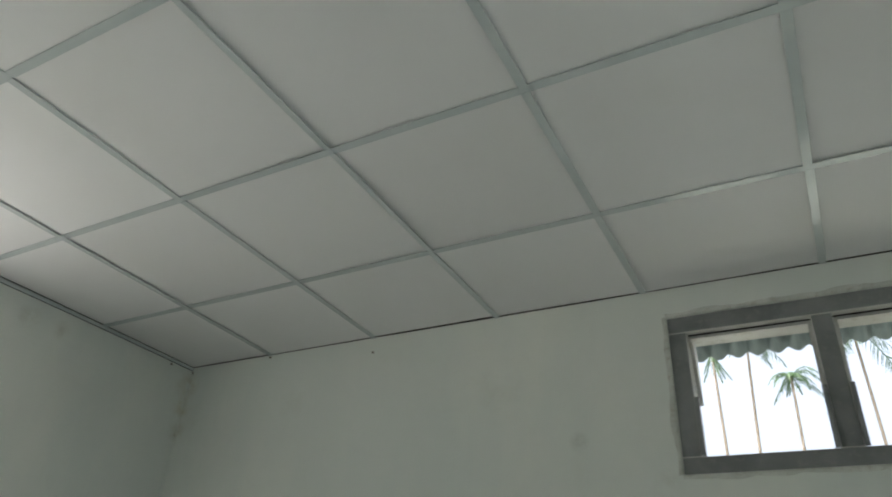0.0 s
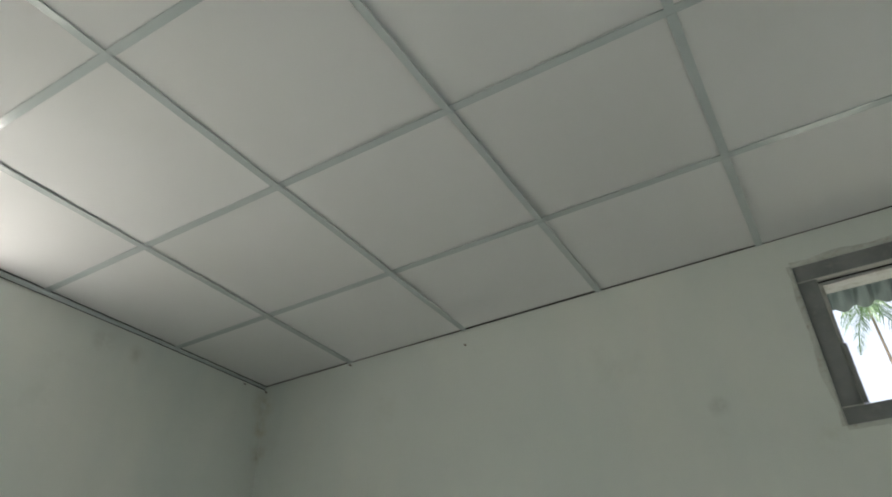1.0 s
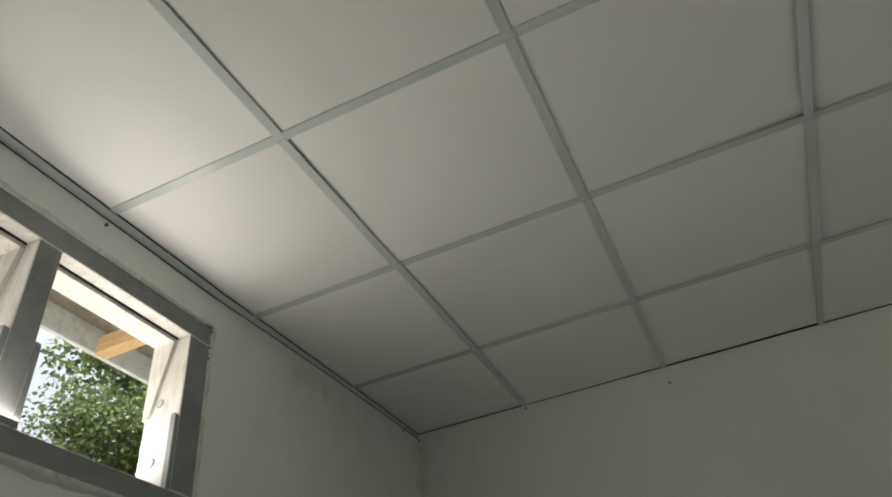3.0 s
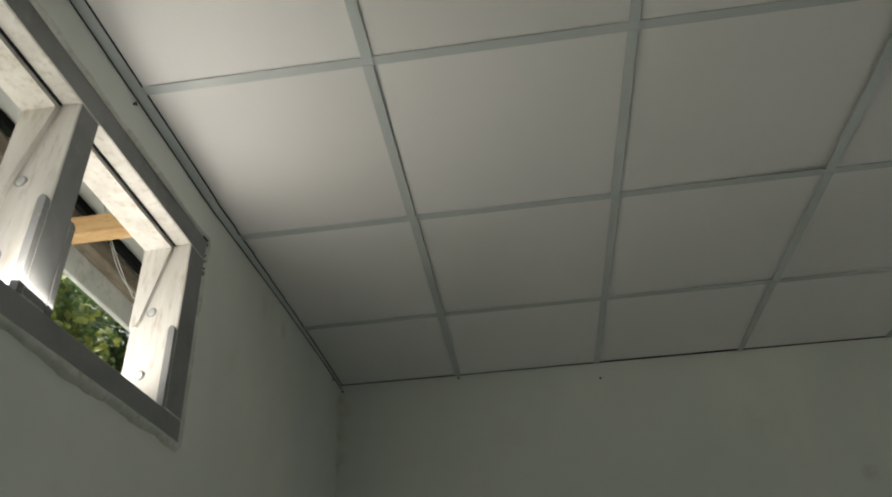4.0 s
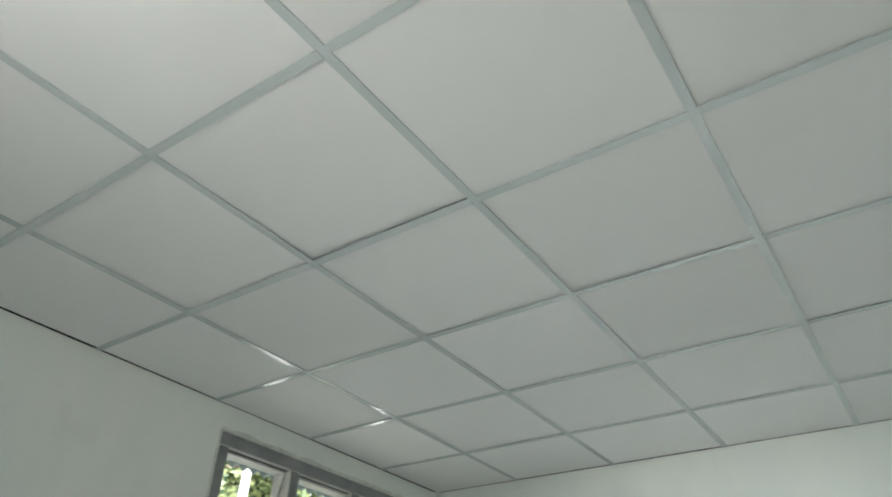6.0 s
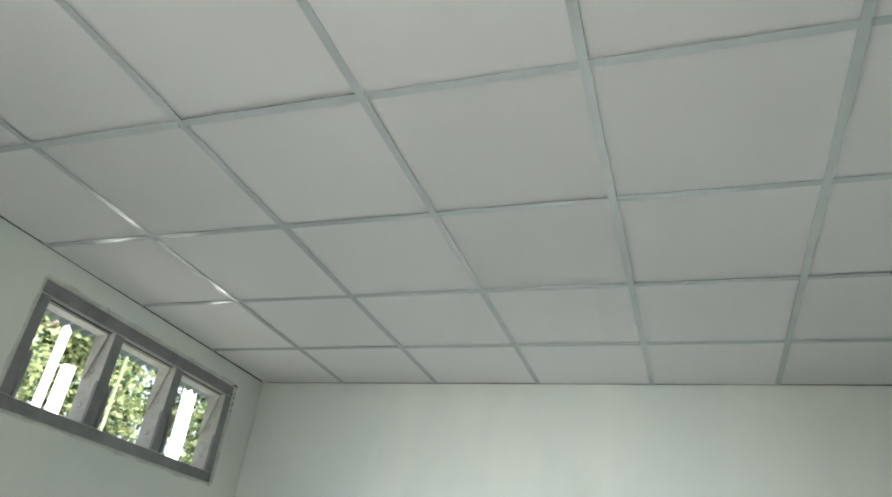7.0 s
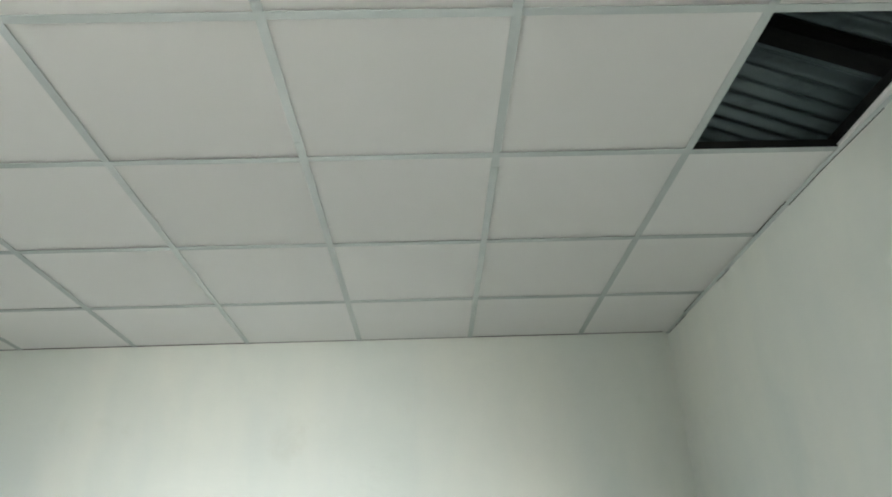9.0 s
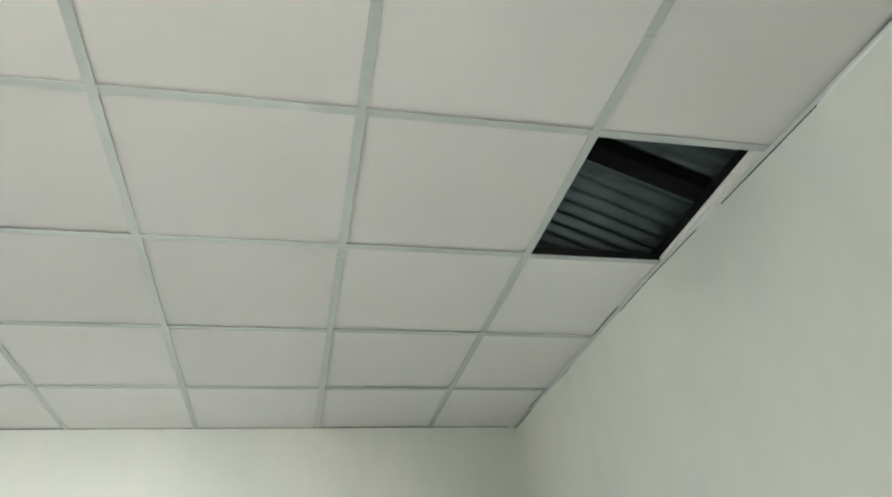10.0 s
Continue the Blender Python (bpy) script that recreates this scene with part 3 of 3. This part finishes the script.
def high_window(name, to, u0, u1, z0, z1, jamb, bare, face, relief, label):
    w = 0.064
    win = tagged(empty(name, to(((u0 + u1) / 2, 0, z0))), label, "window", kind="structure")
    rnd = random.Random(int(u0 * 100))

    def member(nm, a, b):
        bm = bmesh.new()
        box(bm, a, b, to, front=1)
        fix_normals(bm)
        bmesh.ops.bevel(bm, geom=list(bm.edges), offset=0.0025, segments=1, affect="EDGES", profile=0.5)
        return part(nm, bm, [bare, M_GREY], win)

    f, back = face, 0.118
    head = member("head", (u0, f, z1 - w), (u1, back, z1 - 0.001))
    member("sill", (u0, f, z0 + 0.001), (u1, back, z0 + w - 0.006))
    zi0, zi1 = z0 + w - 0.006, z1 - w
    inner0, inner1 = u0 + jamb[0], u1 - jamb[1]
    clear = (inner1 - inner0 - 2 * w) / 3
    uprights = [member("jamb", (u0, f, zi0), (inner0, back, zi1))]
    for k in range(2):
        a = inner0 + clear * (k + 1) + w * k
        uprights.append(member("mullion", (a, f + 0.001, zi0), (a + w, back, zi1)))
    uprights.append(member("jamb", (inner1, f, zi0), (u1, back, zi1)))
    for k in range(3):
        a = inner0 + (clear + w) * k
        bm = bmesh.new()
        box(bm, (a + 0.001, 0.042, zi1 - 0.015), (a + clear - 0.001, 0.114, zi1), to)
        part("head_stop", fix_normals(bm), bare, head, "bare whitish wooden stop strip")
        bm = bmesh.new()
        box(bm, (a + 0.001, 0.037, zi1 - 0.004), (a + clear - 0.001, 0.0418, zi1 - 0.0005), to)
        part("head_joint", fix_normals(bm), M_GAP, head, "dark open joint beside the stop strip")
        stops(uprights[k], to, a, 1, zi0, zi1 - 0.015, bare)
        stops(uprights[k + 1], to, a + clear, -1, zi0, zi1 - 0.015, bare)
    # ragged plaster bead round the frame
    bm = bmesh.new()
    for ua, za, ub, zb in ((u0, z1, u1, z1), (u1, z1, u1, z0), (u1, z0, u0, z0), (u0, z0, u0, z1)):
        n = int(max(abs(ub - ua), abs(zb - za)) / 0.02)
        du, dz = (0, 1) if za == zb else (1, 0)
        s = 1 if (za == zb == z1 or ua == ub == u1) else -1
        prev = None
        for k in range(n + 1):
            u, z = ua + (ub - ua) * k / n, za + (zb - za) * k / n
            q = noise.noise(Vector((u * 9, z * 9, 3.0)))
            wid = 0.015 + 0.013 * q + rnd.uniform(0, 0.005)
            hgt = -0.006 * relief - 0.011 * relief * abs(noise.noise(Vector((u * 7, z * 7, 8.0))))
            row = [bm.verts.new(to((u - s * du * 0.004, f + 0.003, z - s * dz * 0.004))), bm.verts.new(to((u - s * du * 0.001, hgt - 0.005 * relief, z - s * dz * 0.001))), bm.verts.new(to((u + s * du * wid * 0.6, hgt, z + s * dz * wid * 0.6))), bm.verts.new(to((u + s * du * wid, 0.001, z + s * dz * wid)))]
            if prev:
                for m in range(3):
                    bm.faces.new((prev[m], row[m], row[m + 1], prev[m + 1])).smooth = True
            prev = row
    part("plaster_edge", fix_normals(bm), M_PLASTER, win, "ragged bare plaster round the frame")
    bm = bmesh.new()
    z = z1 - 0.01
    for k in range(5):
        h = rnd.uniform(0.006, 0.022)
        box(bm, (u1 - 0.003, -0.0085, z - h), (u1 + rnd.uniform(0.001, 0.003), -0.004, z), to)
        z -= h + rnd.uniform(0.004, 0.03)
    box(bm, (u1 - 0.03, -0.009, z1 - 0.003), (u1 + 0.003, -0.004, z1 + 0.004), to)
    part("chipped_joint", fix_normals(bm), M_GAP, win, "dark chipped joint at the frame's corner")
    return win


high_window("window_1", to_front, *FW, (0.064, 0.064), M_REVEAL, 0.009, 0.25, "grey-painted wooden high window frame with three open lights")
high_window("window_2", to_side, *LW, (0.070, 0.082), M_WOOD, -0.004, 1.0, "grey-painted wooden high window frame with bare whitish reveals")


def blue_window():
    u0, u1, z0, z1 = BW
    win = tagged(empty("window_3", to_front(((u0 + u1) / 2, 0, z0))), "dark blue painted wooden window frame with clear panes", "window", kind="structure")
    w = 0.062

    def member(nm, a, b):
        bm = bmesh.new()
        box(bm, a, b, to_front)
        fix_normals(bm)
        bmesh.ops.bevel(bm, geom=list(bm.edges), offset=0.003, segments=1, affect="EDGES", profile=0.5)
        part(nm, bm, M_BLUE, win)

    member("head", (u0, -0.012, z1 - w), (u1, 0.12, z1 - 0.001))
    member("sill", (u0, -0.012, z0 + 0.001), (u1, 0.12, z0 + w))
    member("jamb", (u0, -0.012, z0 + w), (u0 + w, 0.12, z1 - w))
    member("jamb", (u1 - w, -0.012, z0 + w), (u1, 0.12, z1 - w))
    c = (u1 - u0 - 4 * w) / 3
    for k in range(2):
        a = u0 + w + c * (k + 1) + w * k
        member("mullion", (a, -0.011, z0 + w), (a + w, 0.12, z1 - w))
    for k in range(3):
        a = u0 + w + (c + w) * k
        bm = bmesh.new()
        box(bm, (a, 0.055, z0 + w), (a + c, 0.059, z1 - w), to_front)
        ob = part("pane", fix_normals(bm), M_GLASS, win)
        ob.visible_shadow = False


blue_window()


# ---------------------------------------------------------------- outside
def leaf_cloud(name, centres, count, size, mat, parent, rnd, squash=0.8, long=1.8):
    """Many small pointed leaves gathered in clumps."""
    vs, fs = [], []
    for n in range(count):
        c, r = rnd.choice(centres)
        d = Vector((rnd.gauss(0, 1), rnd.gauss(0, 1), rnd.gauss(0, 1) * squash)).normalized() * r * rnd.random() ** 0.45
        p = Vector(c) + d
        a = Vector((rnd.gauss(0, 1), rnd.gauss(0, 1), rnd.gauss(-0.4, 0.6))).normalized()
        b = a.orthogonal().normalized()
        b = (Matrix.Rotation(rnd.uniform(0, 6.28), 3, a) @ b) * size * rnd.uniform(0.35, 0.6)
        a = a * size * long * rnd.uniform(0.5, 1.0)
        k = len(vs)
        nrm = a.cross(b).normalized() * size * 0.12
        vs += [p, p + a * 0.45 + b + nrm, p + a, p + a * 0.45 - b + nrm]
        fs += [(k, k + 1, k + 2), (k, k + 2, k + 3)]
    me = bpy.data.meshes.new(name)
    me.from_pydata([tuple(v) for v in vs], [], fs)
    me.materials.append(mat)
    ob = new(name, me)
    ob.parent = parent
    ob.matrix_parent_inverse = Matrix.Translation(-Vector(parent.location))
    return ob


def tree(x, y, height, spread, leaves, leaf, mat, seed, label, base=0.25):
    rnd = random.Random(seed)
    t = tagged(empty("tree", (x, y, -0.125)), label, "tree")
    top = Vector((x + rnd.uniform(-0.4, 0.4), y + rnd.uniform(-0.4, 0.4), height * 0.8))
    bm = bmesh.new()
    r0 = 0.035 * height * 0.6
    pts = [Vector((x, y, -0.15)).lerp(top, k / 5) + Vector((rnd.uniform(-1, 1), rnd.uniform(-1, 1), 0)) * 0.05 * k for k in range(6)]
    tube(bm, pts, [r0 * (1 - 0.14 * k) for k in range(6)])
    centres = []
    for k in range(14):
        s = rnd.uniform(base, 1.0)
        p = Vector((x, y, 0)).lerp(top, s)
        ang = rnd.uniform(0, 6.28)
        reach = spread * rnd.uniform(0.45, 1.0) * (1.15 - 0.5 * s)
        e = p + Vector((math.cos(ang) * reach, math.sin(ang) * reach, rnd.uniform(0.1, 0.6) * reach))
        m = p.lerp(e, 0.5) + Vector((0, 0, 0.1 * reach))
        tube(bm, [p, m, e], [r0 * 0.4, r0 * 0.25, r0 * 0.1], 6)
        centres += [(e, spread * rnd.uniform(0.28, 0.45)), (m, spread * rnd.uniform(0.2, 0.34))]
    part("trunk", fix_normals(bm), M_BARK, t)
    leaf_cloud("crown", centres, leaves, leaf, mat, t, rnd)
    return t


def palm(x, y, height, fronds, length, seed, label, rise=(-0.7, 1.1), lean=0.5):
    rnd = random.Random(seed)
    t = tagged(empty("palm_tree", (x, y, -0.125)), label, "palm tree")
    bm = bmesh.new()
    lean = Vector((rnd.uniform(-lean, lean), rnd.uniform(-lean, lean), 0))
    pts = [Vector((x, y, -0.15)) + lean * (k / 8) ** 2 + Vector((0, 0, height * k / 8)) for k in range(9)]
    tube(bm, pts, [0.062 - 0.003 * k for k in range(9)], 10)
    part("trunk", fix_normals(bm), M_BARK, t)
    top = pts[-1]
    for n in range(fronds):
        ang = n * 2.4 + rnd.uniform(-0.2, 0.2)
        up = rnd.uniform(*rise)
        flen = length * rnd.uniform(0.5, 1.2)
        out = Vector((math.cos(ang), math.sin(ang), 0))
        vs, fs = [], []
        spine = []
        for k in range(15):
            s = k / 14
            spine.append(top + out * flen * s * (1 - 0.15 * s) + Vector((0, 0, flen * (up * s - (0.55 + 0.45 * up) * 1.25 * s * s))))
        side = out.cross(Vector((0, 0, 1)))
        for k in range(1, 15):
            d = (spine[k] - spine[k - 1]).normalized()
            for h in (0.0, 0.33, 0.66):
                p = spine[k - 1].lerp(spine[k], h)
                ll = flen * 0.30 * math.sin(math.pi * min(1, 0.12 + 0.85 * (k + h) / 15)) * rnd.uniform(0.8, 1.1)
                for sg in (-1, 1):
                    if rnd.random() < 0.28:
                        continue
                    e = p + side * sg * ll * 0.75 + d * ll * 0.55 - Vector((0, 0, ll * rnd.uniform(0.3, 0.6)))
                    i = len(vs)
                    wv = d * 0.022 * flen / 2.0
                    m = p.lerp(e, 0.45) + Vector((0, 0, 0.04))
                    vs += [p - wv * 0.5, p + wv * 0.5, m + wv, e, m - wv]
                    fs += [(i, i + 1, i + 2, i + 4), (i + 4, i + 2, i + 3)]
            i = len(vs)
            wv = side * 0.02
            vs += [spine[k - 1] - wv, spine[k - 1] + wv, spine[k] + wv, spine[k] - wv]
            fs.append((i, i + 1, i + 2, i + 3))
        me = bpy.data.meshes.new("frond")
        me.from_pydata([tuple(v) for v in vs], [], fs)
        me.materials.append(M_PALM)
        ob = new("frond", me)
        ob.parent = t
        ob.matrix_parent_inverse = Matrix.Translation(-Vector(t.location))
    return t


# yard beyond the front wall: dense trees to one side, palms against the sky
for k, (x, y, h, s, n, lf, mt) in enumerate((
        (6.4, 5.2, 6.9, 1.7, 11000, 0.07, M_LEAF_LIGHT), (8.6, 5.4, 8.2, 2.0, 13000, 0.075, M_LEAF_LIGHT),
        (8.6, 3.4, 6.0, 1.5, 11000, 0.07, M_LEAF), (7.2, 7.6, 8.8, 2.0, 9000, 0.10, M_LEAF),
        (10.5, 3.8, 8.5, 2.2, 9000, 0.10, M_LEAF_LIGHT), (9.5, 8.5, 11.0, 2.8, 9000, 0.12, M_LEAF_LIGHT))):
    tagged(tree(x, y, h, s, n, lf, mt, 20 + k, "leafy green tree in the sunlit yard", 0.38), group="yard trees")
palm(2.25, 20, 10.2, 15, 0.95, 5, "tall palm with drooping fronds against the sky")
palm(1.0, 20, 11.9, 15, 1.2, 6, "palm with hanging fronds against the sky")
palm(0.25, 20, 11.2, 12, 0.55, 9, "palm with limp hanging fronds against the sky", (-3.2, -0.5))
palm(4.45, 20, 11.4, 16, 1.5, 7, "tall palm with drooping fronds against the sky")


def pole(x, y, r, height, mat, name, label, sides=10, sway=0.5):
    rnd = random.Random(int(x * 100))
    t = bmesh.new()
    n = 7
    pts = [(x + rnd.uniform(-1, 1) * r * sway, y + rnd.uniform(-1, 1) * r * sway, -0.15 + (height + 0.15) * k / n) for k in range(n + 1)]
    tube(t, pts, [r * (1.06 - 0.15 * k / n) for k in range(n + 1)], sides)
    return tagged(part(name, fix_normals(t), mat), label, name.replace("_", " "))


tree(0.5, 20, 7.4, 1.0, 1100, 0.13, M_LEAF, 34, "leafy tree top far behind the yard", 0.7)
tree(0.72, 12, 6.6, 0.34, 330, 0.08, M_LEAF, 33, "slender leafy tree against the bright sky", 0.55)
for x, y, r, h in ((5.13, 3.0, 0.045, 3.92), (5.33, 3.02, 0.07, 3.55), (7.05, 3.0, 0.085, 3.92)):
    tagged(pole(x, y, r, h, M_WHITE, "white_post", "sunlit white-painted post in the yard", 14, 0.12), group="white posts")
for x, y, r, h in ((6.35, 3.6, 0.022, 5.2), (6.50, 3.8, 0.024, 5.6), (6.62, 3.7, 0.022, 5.6), (6.0, 3.5, 0.018, 4.8), (7.55, 4.0, 0.022, 5.6), (6.9, 4.4, 0.024, 5.4), (5.6, 3.6, 0.016, 4.6)):
    tagged(pole(x, y, r, h, M_BAMBOO, "bamboo_pole", "pale green bamboo stem among the trees"), group="bamboo stems")

# side yard
tree(-5.8, 3.5, 7.2, 1.5, 6500, 0.048, M_LEAF, 41, "spreading dark green tree with sparse leaves", 0.92)
tree(-5.2, 3.7, 6.5, 0.8, 2600, 0.07, M_LEAF_YELLOW, 47, "small yellow-green leafy tree beside the house", 0.72)
tree(-6.2, 5.0, 11.0, 2.1, 18000, 0.085, M_LEAF, 42, "tall dark green leafy tree beside the house", 0.4)
tree(-5.2, 4.1, 8.4, 1.25, 8000, 0.10, M_LEAF_YELLOW, 43, "yellow-green leafy tree beside the house", 0.55)
tree(-5.2, 7.0, 11.0, 2.1, 13000, 0.09, M_LEAF, 44, "tall dark green leafy tree beside the house", 0.4)
tree(-5.6, 0.34, 7.0, 0.62, 3400, 0.06, M_LEAF_LIGHT, 46, "fine-leaved green tree close beside the house", 0.86)
palm(-5.7, 1.5, 5.1, 16, 1.1, 8, "low palm with spreading fronds beside the house", lean=0.08)


# ---------------------------------------------------------------- nails in the walls
def nail(p, d):
    b = bmesh.new()
    p, d = Vector(p), Vector(d)
    tube(b, [p - d * 0.004, p + d * 0.006, p + d * 0.007], [0.003, 0.003, 0.0055], 8)
    tagged(part("nail", fix_normals(b), M_NAIL), "small dark nail driven into the plaster wall", "nail", "wall nails")


for x, z in ((1.203, 2.927), (0.602, 2.985), (0.09, 2.97)):
    nail((x, front_y(x), z), (0, -1, 0))
for y, z in ((-1.80, 2.962), (-0.195, 2.968)):
    nail((side_x(z, y), y, z), (1, 0, 0))
